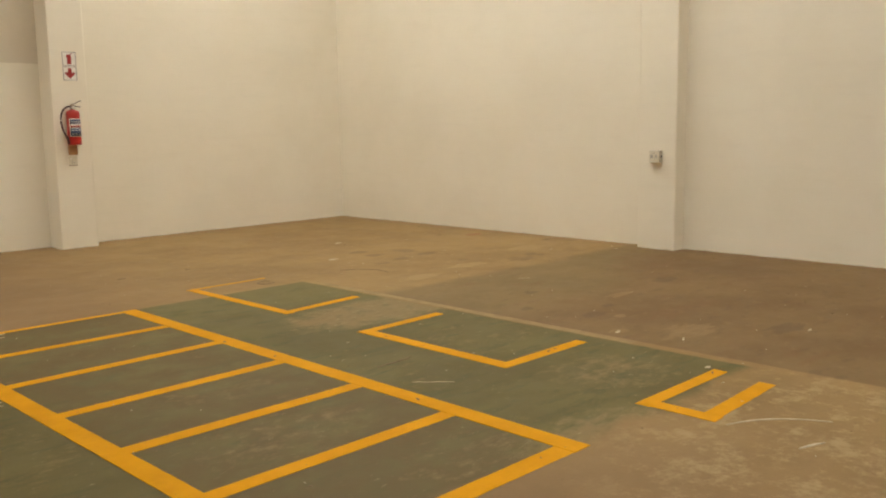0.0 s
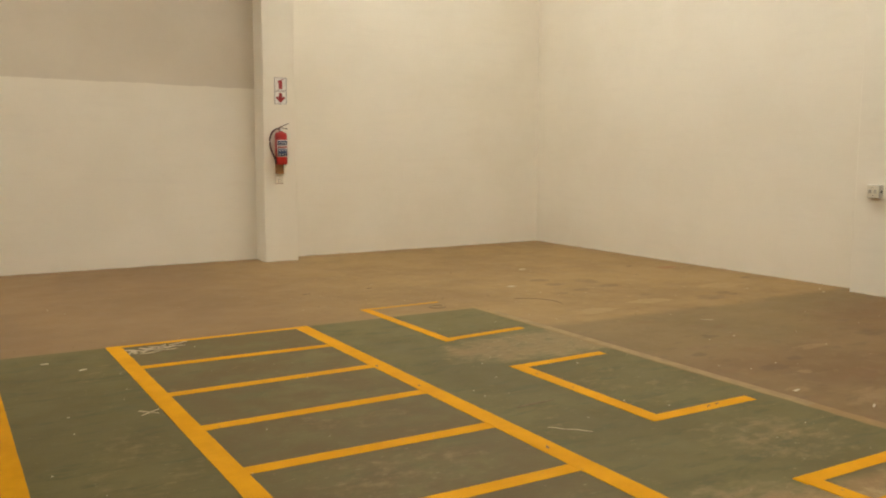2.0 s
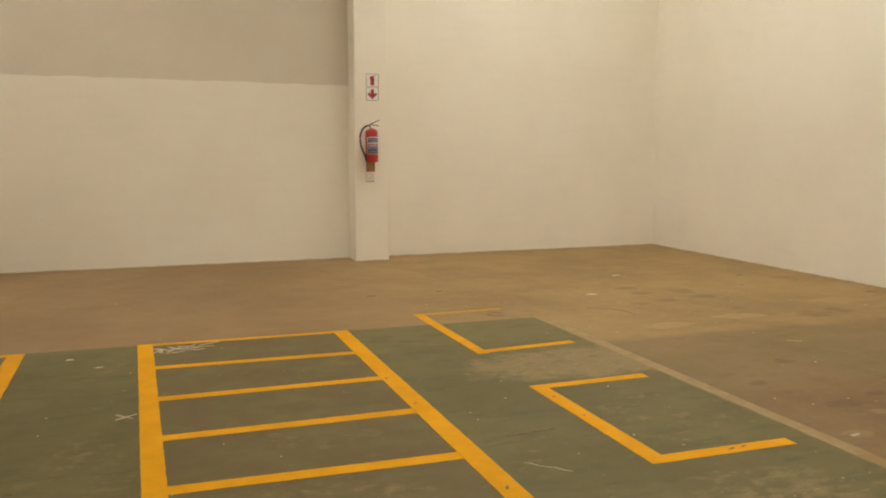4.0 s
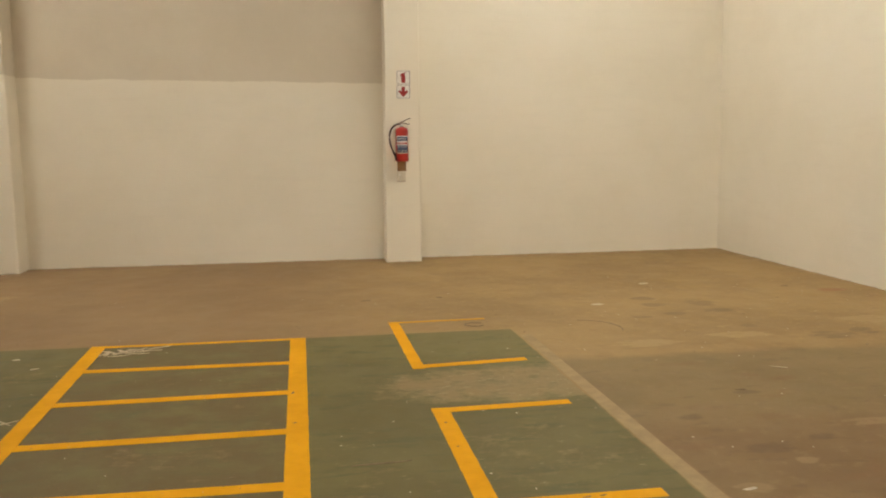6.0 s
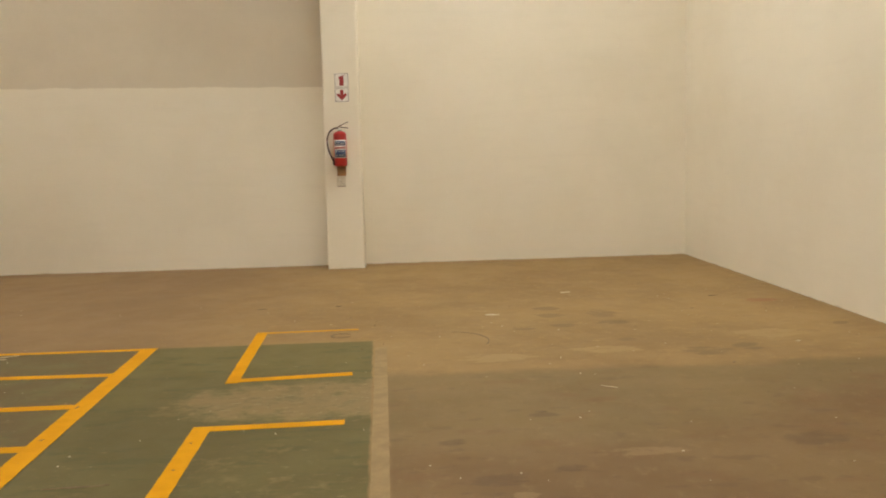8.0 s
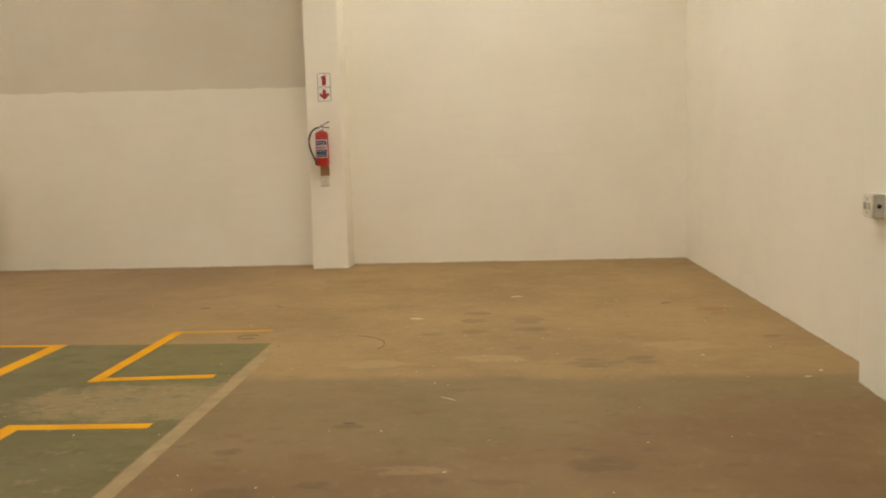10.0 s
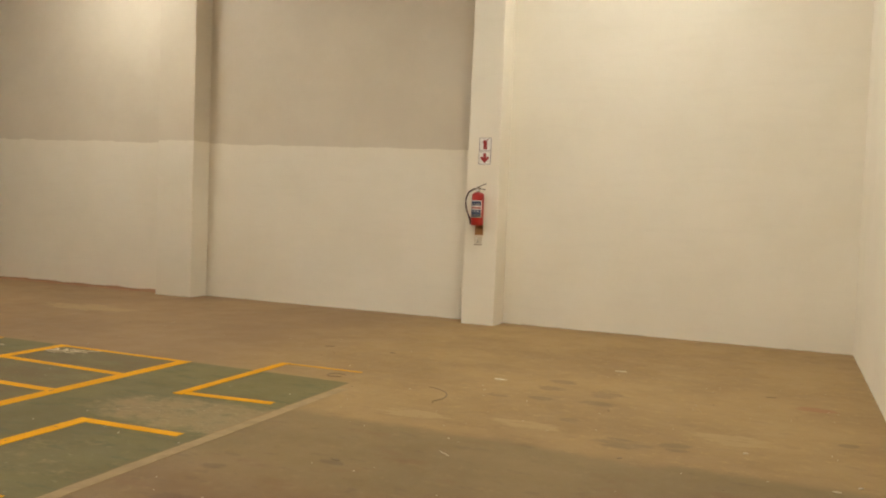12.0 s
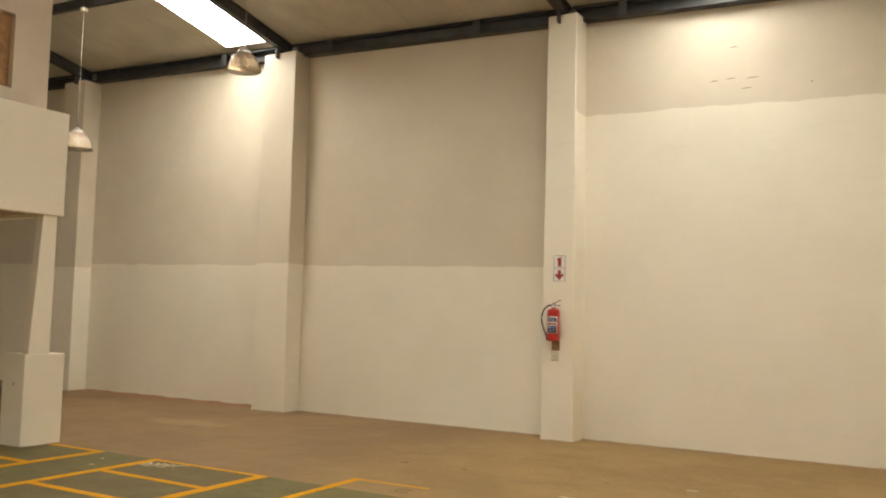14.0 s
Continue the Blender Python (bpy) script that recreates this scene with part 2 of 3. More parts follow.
def line_paint():
    m, tree, bsdf = material("yellow_line_paint")
    pos, xyz = position(tree)
    mid = noise_at(tree, pos, 4.0, 6.0, 0.65)
    fine = noise_at(tree, pos, 22.0, 7.0, 0.75)
    col = blend(tree, step_of(tree, mid, 0.3, 0.7), (0.62, 0.285, 0.004), (0.71, 0.335, 0.006))
    chip = step_of(tree, math_of(tree, "ADD", fine, math_of(tree, "MULTIPLY", mid, 0.35)), 0.82, 0.88)
    # the coat thins out on the bare concrete north of the green field
    thin = math_of(tree, "MULTIPLY", step_of(tree, xyz["Y"], 7.35, 7.42), step_of(tree, fine, 0.35, 0.62))
    chip = math_of(tree, "MAXIMUM", math_of(tree, "MULTIPLY", chip, 0.8), math_of(tree, "MULTIPLY", thin, 0.35))
    col = blend(tree, chip, col, (0.26, 0.175, 0.075))
    tree.links.new(col, bsdf.inputs["Base Color"])
    bsdf.inputs["Roughness"].default_value = 0.75
    bsdf.inputs["Specular IOR Level"].default_value = 0.12
    bump_of(tree, bsdf, fine, 0.3, 0.003)
    return m


def ceiling_sheet():
    """Pale insulation sheet under the roof, with seams down the slope."""
    m, tree, bsdf = material("roof_insulation")
    pos, xyz = position(tree)
    big = noise_at(tree, pos, 1.2, 6.0, 0.6)
    smear = node(tree, "ShaderNodeMapping", Scale=(6.0, 0.6, 1.0))
    tree.links.new(pos, smear.inputs["Vector"])
    fold = noise_at(tree, smear.outputs[0], 1.5, 5.0)
    col = blend(tree, step_of(tree, big, 0.3, 0.7), (0.50, 0.46, 0.37), (0.60, 0.56, 0.46))
    col = blend(tree, math_of(tree, "MULTIPLY", step_of(tree, fold, 0.55, 0.7), 0.4), col, (0.40, 0.36, 0.28))
    tree.links.new(col, bsdf.inputs["Base Color"])
    bsdf.inputs["Roughness"].default_value = 0.6
    bump_of(tree, bsdf, fold, 0.5, 0.03)
    return m


def clear_plastic(name, colour, rough):
    m, tree, bsdf = material(name)
    bsdf.inputs["Base Color"].default_value = (*colour, 1)
    bsdf.inputs["Roughness"].default_value = rough
    bsdf.inputs["Transmission Weight"].default_value = 0.75
    bsdf.inputs["IOR"].default_value = 1.3
    return m


def glow(name, colour, strength):
    m, tree, bsdf = material(name)
    bsdf.inputs["Base Color"].default_value = (0.9, 0.9, 0.85, 1)
    bsdf.inputs["Emission Color"].default_value = colour
    bsdf.inputs["Emission Strength"].default_value = strength
    return m


PAINT_NORTH, PAINT_LOW = wall_paint("wall_paint_two_tone", "north"), wall_paint("pillar_paint_two_tone", "low")
PAINT_SIDE, PAINT_WHITE = wall_paint("pillar_paint", "side"), wall_paint("white_wall_paint", "white")
FLOOR, YELLOW, ROOF = floor_paint(), line_paint(), ceiling_sheet()
STEEL = plain("dark_grey_steel", (0.055, 0.056, 0.055), 0.5, 0.0, 0.3, 4.0)
STRIP = plain("pale_cement", (0.30, 0.21, 0.098), 0.8, 0.0, 0.14, 8.0, 0.4)
RED = plain("red_enamel", (0.40, 0.018, 0.013), 0.33, 0.0, 0.08, 20.0, 0.0)
SIGN_RED = plain("sign_red", (0.31, 0.018, 0.016), 0.5, 0.0, 0.1, 30.0, 0.0)
SIGN_WHITE = plain("sign_white", (0.78, 0.74, 0.68), 0.4, 0.0, 0.06, 12.0, 0.0)
SIGN_GREY = plain("sign_frame", (0.20, 0.15, 0.13), 0.5, 0.0, 0.1, 12.0, 0.0)
BLACK = plain("black_rubber", (0.050, 0.018, 0.014), 0.75, 0.0, 0.2, 30.0, 0.0)
BRASS = plain("dull_metal", (0.30, 0.24, 0.17), 0.35, 0.8, 0.15, 30.0, 0.0)
BLUE = plain("label_blue", (0.030, 0.048, 0.11), 0.45, 0.0, 0.1, 30.0, 0.0)
WOOD = plain("stained_wood", (0.33, 0.17, 0.065), 0.6, 0.0, 0.3, 14.0, 0.2)
SOCKET = plain("cream_plastic", (0.68, 0.62, 0.49), 0.4, 0.0, 0.08, 14.0, 0.0)
BOX_GREY = plain("grey_plastic", (0.46, 0.43, 0.36), 0.45, 0.0, 0.15, 14.0, 0.0)
# near-black colour that stands in for the shade inside small holes
DARK = plain("hole_shade", (0.015, 0.013, 0.012), 0.7, 0.0, 0.1, 10.0, 0.0)
CHALK = plain("white_chips", (0.52, 0.45, 0.33), 0.8, 0.0, 0.2, 20.0, 0.3)
SCUFF = plain("dark_grime", (0.175, 0.122, 0.066), 0.8, 0.0, 0.3, 20.0, 0.2)
SMEAR = plain("worn_cement", (0.52, 0.42, 0.28), 0.8, 0.0, 0.3, 10.0, 0.3)
CLEAR = clear_plastic("ribbed_acrylic", (0.86, 0.74, 0.58), 0.18)
ALU = plain("dull_aluminium", (0.50, 0.47, 0.42), 0.45, 0.7, 0.15, 12.0, 0.0)
GLOW = glow("translucent_roof_sheet", SKYLIGHT_COLOUR, SKYLIGHT_STRENGTH)


# ---- mesh helpers ----
def solid(*boxes, bevel=0.0):
    """One bmesh of boxes (x0, x1, y0, y1, z0, z1)."""
    bm = bmesh.new()
    for x0, x1, y0, y1, z0, z1 in boxes:
        vs = bmesh.ops.create_cube(bm, size=1)["verts"]
        for v in vs:
            v.co = ((x0 + x1) / 2 + v.co.x * (x1 - x0), (y0 + y1) / 2 + v.co.y * (y1 - y0), (z0 + z1) / 2 + v.co.z * (z1 - z0))
    if bevel:
        bmesh.ops.bevel(bm, geom=bm.edges[:], offset=bevel, segments=2, profile=0.6, affect="EDGES")
    return bm


def mesh_of(name, bm, mat, smooth=False):
    me = bpy.data.meshes.new(name)
    bmesh.ops.recalc_face_normals(bm, faces=bm.faces[:])
    bm.to_mesh(me)
    bm.free()
    for p in me.polygons:
        p.use_smooth = smooth
    me.materials.append(mat)
    return me


def structure(name, bm, mat, label="", smooth=False):
    return tagged(new(name, mesh_of(name, bm, mat, smooth)), label, "", "", "structure")


def thing(name, label, category, place=(0, 0, 0), group="", kind=""):
    ob = new(name)
    ob.location = place
    return tagged(ob, label, category, group, kind)


def part(name, bm, mat, parent, label="", smooth=False):
    ob = new(name, mesh_of(name, bm, mat, smooth))
    ob.parent = parent
    return tagged(ob, label)


def lathe(profile, steps=28, wave=0.0, ribs=0):
    """Turned about z from (radius, height) pairs; ribs ripple the wall."""
    bm = bmesh.new()
    rings = []
    for r, z in profile:
        ring = []
        for i in range(steps):
            a = 2 * math.pi * i / steps
            rr = r * (1 + wave * math.cos(ribs * a)) if ribs else r
            ring.append(bm.verts.new((rr * math.cos(a), rr * math.sin(a), z)))
        rings.append(ring)
    for lo, hi in zip(rings, rings[1:]):
        for i in range(steps):
            bm.faces.new((lo[i], lo[(i + 1) % steps], hi[(i + 1) % steps], hi[i]))
    for ring in (rings[0], rings[-1]):
        if profile[0][0] > 0:
            bm.faces.new(ring)
    return bm


def tube(points, radius, steps=10):
    """A round tube along a smooth line through points."""
    pts = [Vector(p) for p in points]
    line = []
    for i in range(len(pts) - 1):
        p0, p1, p2, p3 = pts[max(i - 1, 0)], pts[i], pts[i + 1], pts[min(i + 2, len(pts) - 1)]
        for k in range(6):
            t = k / 6
            line.append(0.5 * (2 * p1 + (p2 - p0) * t + (2 * p0 - 5 * p1 + 4 * p2 - p3) * t * t + (3 * p1 - p0 - 3 * p2 + p3) * t ** 3))
    line.append(pts[-1])
    bm, rings = bmesh.new(), []
    for i, p in enumerate(line):
        d = (line[min(i + 1, len(line) - 1)] - line[max(i - 1, 0)]).normalized()
        q = d.to_track_quat("Z", "Y")
        rings.append([bm.verts.new(p + q @ Vector((radius * math.cos(2 * math.pi * k / steps), radius * math.sin(2 * math.pi * k / steps), 0))) for k in range(steps)])
    for lo, hi in zip(rings, rings[1:]):
        for k in range(steps):
            bm.faces.new((lo[k], lo[(k + 1) % steps], hi[(k + 1) % steps], hi[k]))
    bm.faces.new(rings[0])
    bm.faces.new(rings[-1])
    return bm


def sheared(bm, k=-0.037, x_zero=0.0):
    for v in bm.verts:
        v.co.z += k * (v.co.x - x_zero)
    return bm


# ---- setting ----
X_WEST, Y_SOUTH, Y_NORTH = -14.0, -11.0, 11.68
SKEW = 0.033


def east(y):
    """Where the east wall's face stands at y: the wall runs a little out of square."""
    return 8.62 + (Y_NORTH - y) * SKEW


def roof_z(x, y):
    """Underside of the roof: eaves in the north and south, ridge at y = 0.3, the eaves line falling a little to the east."""
    return 6.37 + 0.21 * (11.5 - 0.3 - abs(y - 0.3)) - 0.042 * x


structure("floor", solid((X_WEST - 0.3, 9.6, Y_SOUTH - 0.3, Y_NORTH + 0.3, -0.25, 0)), FLOOR, "tan, brown and worn green painted concrete floor")
structure("wall_north", sheared(solid((X_WEST - 0.3, 9.2, Y_NORTH, Y_NORTH + 0.3, -0.6, 6.265)), -0.041), PAINT_NORTH, "white plastered wall, old beige paint above a ragged edge")


def gable(x_of, thick):
    """An end wall whose head follows the roof."""
    bm = bmesh.new()
    rows = []
    for dx in (0, thick):
        low = [bm.verts.new((x_of(y) + dx, y, 0)) for y in (Y_SOUTH, 0.3, Y_NORTH)]
        high = [bm.verts.new((x_of(y) + dx, y, roof_z(x_of(y) + dx, y) + 0.02)) for y in (Y_NORTH, 0.3, Y_SOUTH)]
        rows.append(low + high)
    for row in rows:
        bm.faces.new((row[0], row[1], row[4], row[5]))
        bm.faces.new((row[1], row[2], row[3], row[4]))
    for i in range(6):
        j = (i + 1) % 6
        bm.faces.new((rows[0][i], rows[0][j], rows[1][j], rows[1][i]))
    return bm


structure("wall_east", gable(east, 0.3), PAINT_WHITE, "white painted plastered wall")
# West and south walls are unseen, added to close the hall against outside light.
structure("wall_west", gable(lambda y: X_WEST - 0.3, 0.3), PAINT_WHITE, "white painted plastered wall")
structure("wall_south", sheared(solid((X_WEST - 0.3, 9.6, Y_SOUTH - 0.3, Y_SOUTH, -0.6, 6.32)), -0.042), PAINT_WHITE, "white painted plastered wall")


def pillar(name, x0, x1, y0, y1, top, mat, label, lean=0.0):
    bm = solid((x0, x1, y0, y1, -0.02, top), bevel=0.018)
    bmesh.ops.subdivide_edges(bm, edges=[e for e in bm.edges if e.calc_length() > 3], cuts=24, use_grid_fill=True)
    for v in bm.verts:
        if lean and v.co.x < (x0 + x1) / 2:
            v.co.x += lean * v.co.z
        n = noise.noise(Vector((v.co.x * 3, v.co.y * 3, v.co.z * 1.7)))
        v.co.x += 0.007 * n
        v.co.y += 0.004 * noise.noise(Vector((v.co.z * 1.9, v.co.x, 7)))
    return structure(name, bm, mat, label, False)


pillar("pillar_1", 3.70, 4.185, 11.29, 11.72, 6.0, PAINT_SIDE, "white plastered wall pillar carrying a fire extinguisher", 0.008)
pillar("pillar_2", -1.72, -1.00, 11.29, 11.72, 6.20, PAINT_LOW, "plastered wall pillar, white below and beige above")
pillar("pillar_3", -7.40, -6.72, 11.29, 11.72, 6.40, PAINT_LOW, "plastered wall pillar, white below and beige above")
pillar("pillar_4", 8.613, 8.88, 5.21, 5.725, 7.22, PAINT_WHITE, "white plastered wall pillar with a switch box")


# ---- roof ----
SKYLIGHTS = ((-2.72, -1.72), (5.72, 6.42))
# Second span of each: unseen south-slope sheet, added for light from the south.
SKY_SPANS = {-2.72: ((0.6, 11.34), (-10.5, -0.3)), 5.72: ((2.2, 11.34), (-10.5, -4.5))}


def roof_slab(x0, x1, y0, y1):
    bm = bmesh.new()
    vs = []
    for dz in (0, 0.06):
        vs.append([bm.verts.new((x, y, roof_z(x, y) + dz)) for x, y in ((x0, y0), (x1, y0), (x1, y1), (x0, y1))])
    bm.faces.new(vs[0])
    bm.faces.new(vs[1])
    for i in range(4):
        bm.faces.new((vs[0][i], vs[0][(i + 1) % 4], vs[1][(i + 1) % 4], vs[1][i]))
    return bm


def joined(pieces):
    out = bmesh.new()
    for bm in pieces:
        me = bpy.data.meshes.new("piece")
        bm.to_mesh(me)
        bm.free()
        out.from_mesh(me)
        bpy.data.meshes.remove(me)
    return out


edges = [X_WEST - 0.3]
for a, b in sorted(SKYLIGHTS):
    edges += [a, b]
edges += [9.6]
slabs = []
for i in range(0, len(edges), 2):
    slabs += [roof_slab(edges[i], edges[i + 1], 0.3, 12.1), roof_slab(edges[i], edges[i + 1], -11.5, 0.3)]
for a, b in SKYLIGHTS:
    lower = -11.5
    for y0, y1 in sorted(SKY_SPANS[a]):
        for c, d in ((lower, min(y0, 0.3)), (max(lower, 0.3), y0)):
            if d > c:
                slabs.append(roof_slab(a, b, c, d))
        lower = y1
    for c, d in ((lower, 0.3), (max(lower, 0.3), 12.1)):
        if d > c:
            slabs.append(roof_slab(a, b, c, d))
structure("ceiling", joined(slabs), ROOF, "pale insulation sheeting under the pitched roof")
k = 0
for a, b in SKYLIGHTS:
    for y0, y1 in SKY_SPANS[a]:
        k += 1
        bm = roof_slab(a + 0.002, b - 0.002, y0 + 0.002, y1 - 0.002)
        structure("glow_sheet_%d" % k, bm, GLOW, "bright translucent roof sheet; those on the south slope are added light")


def steel_profile(points, along, kind="i", depth=0.2, width=0.1, web=0.012):
    """A rolled steel beam swept between two points: flanges and web. Its top lies on the line."""
    p, q = Vector(points[0]), Vector(points[1])
    d = q - p
    side = Vector(along)
    up = side.cross(d).normalized()
    if up.z < 0:
        up = -up
    shapes = ((-width / 2, width / 2, -web, 0), (-width / 2, width / 2, -depth, -depth + web), (-web / 2, web / 2, -depth, 0))
    if kind == "c":
        shapes = ((-width, 0, -web, 0), (-width, 0, -depth, -depth + web), (-web, 0, -depth, 0), (-width, -width + web, -0.03, 0), (-width, -width + web, -depth, -depth + 0.03))
    bm = bmesh.new()
    for s0, s1, u0, u1 in shapes:
        ring = []
        for end in (p, q):
            ring.append([bm.verts.new(end + side * s + up * u) for s, u in ((s0, u0), (s1, u0), (s1, u1), (s0, u1))])
        bm.faces.new(ring[0])
        bm.faces.new(ring[1])
        for i in range(4):
            bm.faces.new((ring[0][i], ring[0][(i + 1) % 4], ring[1][(i + 1) % 4], ring[1][i]))
    return bm


RAFTERS = (-12.2, -6.95, -1.38, 3.93)
for x in RAFTERS:
    rafter = thing("roof_rafter", "dark grey painted steel rafter under the sloping roof", "beam", (0, 0, 0), "steel rafters")
    part("beam", steel_profile(((x, 11.62, roof_z(x, 11.62) - 0.004), (x, 0.3, roof_z(x, 0.3) - 0.004)), (1, 0, 0), "i", 0.20, 0.12), STEEL, rafter)
    part("beam", steel_profile(((x, 0.3, roof_z(x, 0.3) - 0.004), (x, -10.95, roof_z(x, -10.95) - 0.004)), (1, 0, 0), "i", 0.20, 0.12), STEEL, rafter)
    zz = roof_z(x, 11.4)
    part("end_plate", solid((x - 0.012, x + 0.012, 11.2, 11.62, zz - 0.36, zz - 0.14)), STEEL, rafter)
ys = [9.35, 7.35, 5.3, 3.25, 1.2, -1.0, -3.0, -5.0, -7.0, -9.0]
for y in ys:
    ends = [X_WEST + 0.02, *RAFTERS[1:], 8.95]
    purlin = thing("roof_purlin", "dark grey steel purlin crossing under the roof sheeting", "beam", (0, 0, 0), "roof purlins")
    for a, b in zip(ends, ends[1:]):
        za, zb = roof_z(a, y) - 0.004, roof_z(b, y) - 0.004
        part("beam", steel_profile(((a + 0.08, y, za), (b - 0.08, y, zb)), (0, 1, 0), "c", 0.17, 0.07, 0.008), STEEL, purlin)
ends = [X_WEST + 0.02, -6.95, -1.38, 3.93, 8.68]
eaves = thing("eaves_beam", "dark grey steel beam running along the wall head", "beam")
for a, b in zip(ends, ends[1:]):
    za, zb = roof_z(a, 11.5) - 0.03, roof_z(b, 11.5) - 0.03
    part("beam", steel_profile(((a + 0.10, 11.67, za), (b - 0.10, 11.67, zb)), (0, 1, 0), "c", 0.225, 0.16, 0.012), STEEL, eaves)
    for f in (0.18, 0.72):
        x = a + (b - a) * f
        z = roof_z(x, 11.5) - 0.03
        part("cleat", solid((x - 0.06, x + 0.06, 11.485, 11.505, z - 0.23, z - 0.01)), STEEL, eaves)


# ---- hanging lamps ----
def high_bay(x, y, z, top, k=1.0):
    z_drop = (top - z) / k
    lamp = thing("pendant_lamp", "unlit bell-shaped clear acrylic lamp hanging from the roof", "lamp", (x, y, z), "hanging hall lamps")
    part("shade", lathe(((0.300, 0.0), (0.305, 0.012), (0.288, 0.03), (0.275, 0.10), (0.245, 0.19), (0.195, 0.265), (0.120, 0.315), (0.117, 0.309), (0.190, 0.258), (0.239, 0.185),
                         (0.269, 0.10), (0.282, 0.03), (0.297, 0.006)), 72, 0.012, 36), CLEAR, lamp, "ribbed clear acrylic shade", True)
    gear = part("gear_housing", lathe(((0.03, 0.29), (0.115, 0.30), (0.118, 0.345), (0.085, 0.385), (0.045, 0.40), (0.03, 0.43)), 28), ALU, lamp, "grey metal housing", True)
    part("bulb", lathe(((0.012, 0.05), (0.045, 0.07), (0.062, 0.13), (0.05, 0.20), (0.026, 0.25), (0.026, 0.295)), 20), SIGN_WHITE, lamp, "unlit white bulb", True)
    part("hook", tube(((0, 0, 0.42), (0.02, 0, 0.45), (0, 0, 0.48), (-0.02, 0, 0.45), (0, 0, 0.43)), 0.006, 6), STEEL, lamp)
    part("cord", tube(((0.004, 0, 0.47), (0.012, 0, 0.9), (0.0, 0, z_drop - 0.1), (0, 0, z_drop)), 0.005, 6), BOX_GREY, lamp)
    part("ceiling_box", solid((-0.05, 0.05, -0.05, 0.05, z_drop - 0.07, z_drop + 0.004), bevel=0.006), SOCKET, lamp)
    lamp.scale = (k, k, k)
    return lamp


high_bay(-4.08, 9.31, 4.36, roof_z(-4.08, 9.31) - 0.178, 0.88)
high_bay(1.47, 7.58, 4.53, roof_z(1.47, 7.58) - 0.004, 0.68)


# ---- mezzanine ----
def mezzanine():
    mz = thing("mezzanine", "white plastered upper office floor on an open column", "mezzanine", (0, 0, 0), "", "structure")
    xf, yn = -0.82, 6.90
    part("parapet", joined((solid((xf - 0.14, xf, 2.2, yn, 2.80, 4.10), bevel=0.012), solid((-9.0, xf - 0.14, yn - 0.14, yn, 2.80, 4.10), bevel=0.012))), PAINT_WHITE, mz, "white plastered parapet")
    part("deck", solid((-9.0, xf - 0.142, 2.2, yn - 0.142, 2.85, 3.06)), plain("raw_deck", (0.40, 0.33, 0.24), 0.8), mz, "brown deck underside")
    xw, yw = -0.98, 6.68
    w = part("office_wall", joined((solid((xw - 0.12, xw, 6.21, yw, 3.06, 7.4)), solid((xw - 0.12, xw, 2.2, 4.9, 3.06, 7.4)), solid((xw - 0.12, xw, 4.9, 6.21, 3.06, 4.29)),
                                    solid((xw - 0.12, xw, 4.9, 6.21, 5.20, 7.4)), solid((-9.0, xw - 0.12, yw - 0.12, yw, 3.06, 7.4)))), plain("beige_office_wall", (0.62, 0.53, 0.42), 0.6, 0.0, 0.07, 1.5), mz, "beige upper office wall")
    win = part("window", solid((xw - 0.118, xw - 0.09, 4.9, 6.21, 4.29, 5.20)), WOOD, mz, "window closed with brown boarding")
    part("batten", solid((xw - 0.09, xw - 0.075, 5.52, 5.57, 4.29, 5.20)), WOOD, win, "brown wooden cover strip")
    for y in (6.60,):
        bm = solid((-1.00, -0.87, y - 0.04, y + 0.245, 1.09, 2.86), bevel=0.012)
        for v in bm.verts:
            # the shaft tapers towards the deck
            if v.co.y < y + 0.1:
                v.co.y += 0.10 * (v.co.z - 1.09) / 1.77
        part("column", bm, PAINT_WHITE, mz, "slim white column")
        part("plinth", solid((-1.29, -0.86, y - 0.085, y + 0.45, -0.01, 1.10), bevel=0.014), PAINT_WHITE, mz, "white plastered column base")
        part("latch", solid((-1.06, -1.035, y - 0.097, y - 0.083, 0.72, 0.76), bevel=0.003), BOX_GREY, mz)
    return mz


mezzanine()


# ---- floor markings ----
def stripe(a, b, width, height):
    """A painted bar between two places, with slightly uneven edges."""
    a, b = (Vector((p[0] - 0.012, p[1] - 0.022 - 0.012 * (p[1] < 3.3), 0)) for p in (a, b))
    d = (b - a).normalized()
    s = Vector((-d.y, d.x, 0))
    n = max(2, int((b - a).length / 0.06))
    bm, rows = bmesh.new(), []
    for i in range(n + 1):
        p = a.lerp(b, i / n)
        j = [random.uniform(-0.0015, 0.0015) for _ in range(2)]
        if i in (0, n):
            p = p + d * random.uniform(-0.008, 0.008)
        rows.append([bm.verts.new(p + s * (width / 2 + j[0])), bm.verts.new(p - s * (width / 2 + j[1])),
                     bm.verts.new(p - s * (width / 2 + j[1] + 0.001) + Vector((0, 0, height))), bm.verts.new(p + s * (width / 2 + j[0] + 0.001) + Vector((0, 0, height)))])
    for lo, hi in zip(rows, rows[1:]):
        for i in range(4):
            bm.faces.new((lo[i], lo[(i + 1) % 4], hi[(i + 1) % 4], hi[i]))
    bm.faces.new(rows[0])
    bm.faces.new(rows[-1])
    return bm


def marking(label, longs, crosses):
    ob = thing("floor_marking", label, "floor marking", (0, 0, 0), "yellow floor markings")
    for a, b, w in longs:
        part("long_line", stripe(a, b, w, 0.0035), YELLOW, ob)
    for a, b, w in crosses:
        part("cross_line", stripe(a, b, w, 0.002), YELLOW, ob)


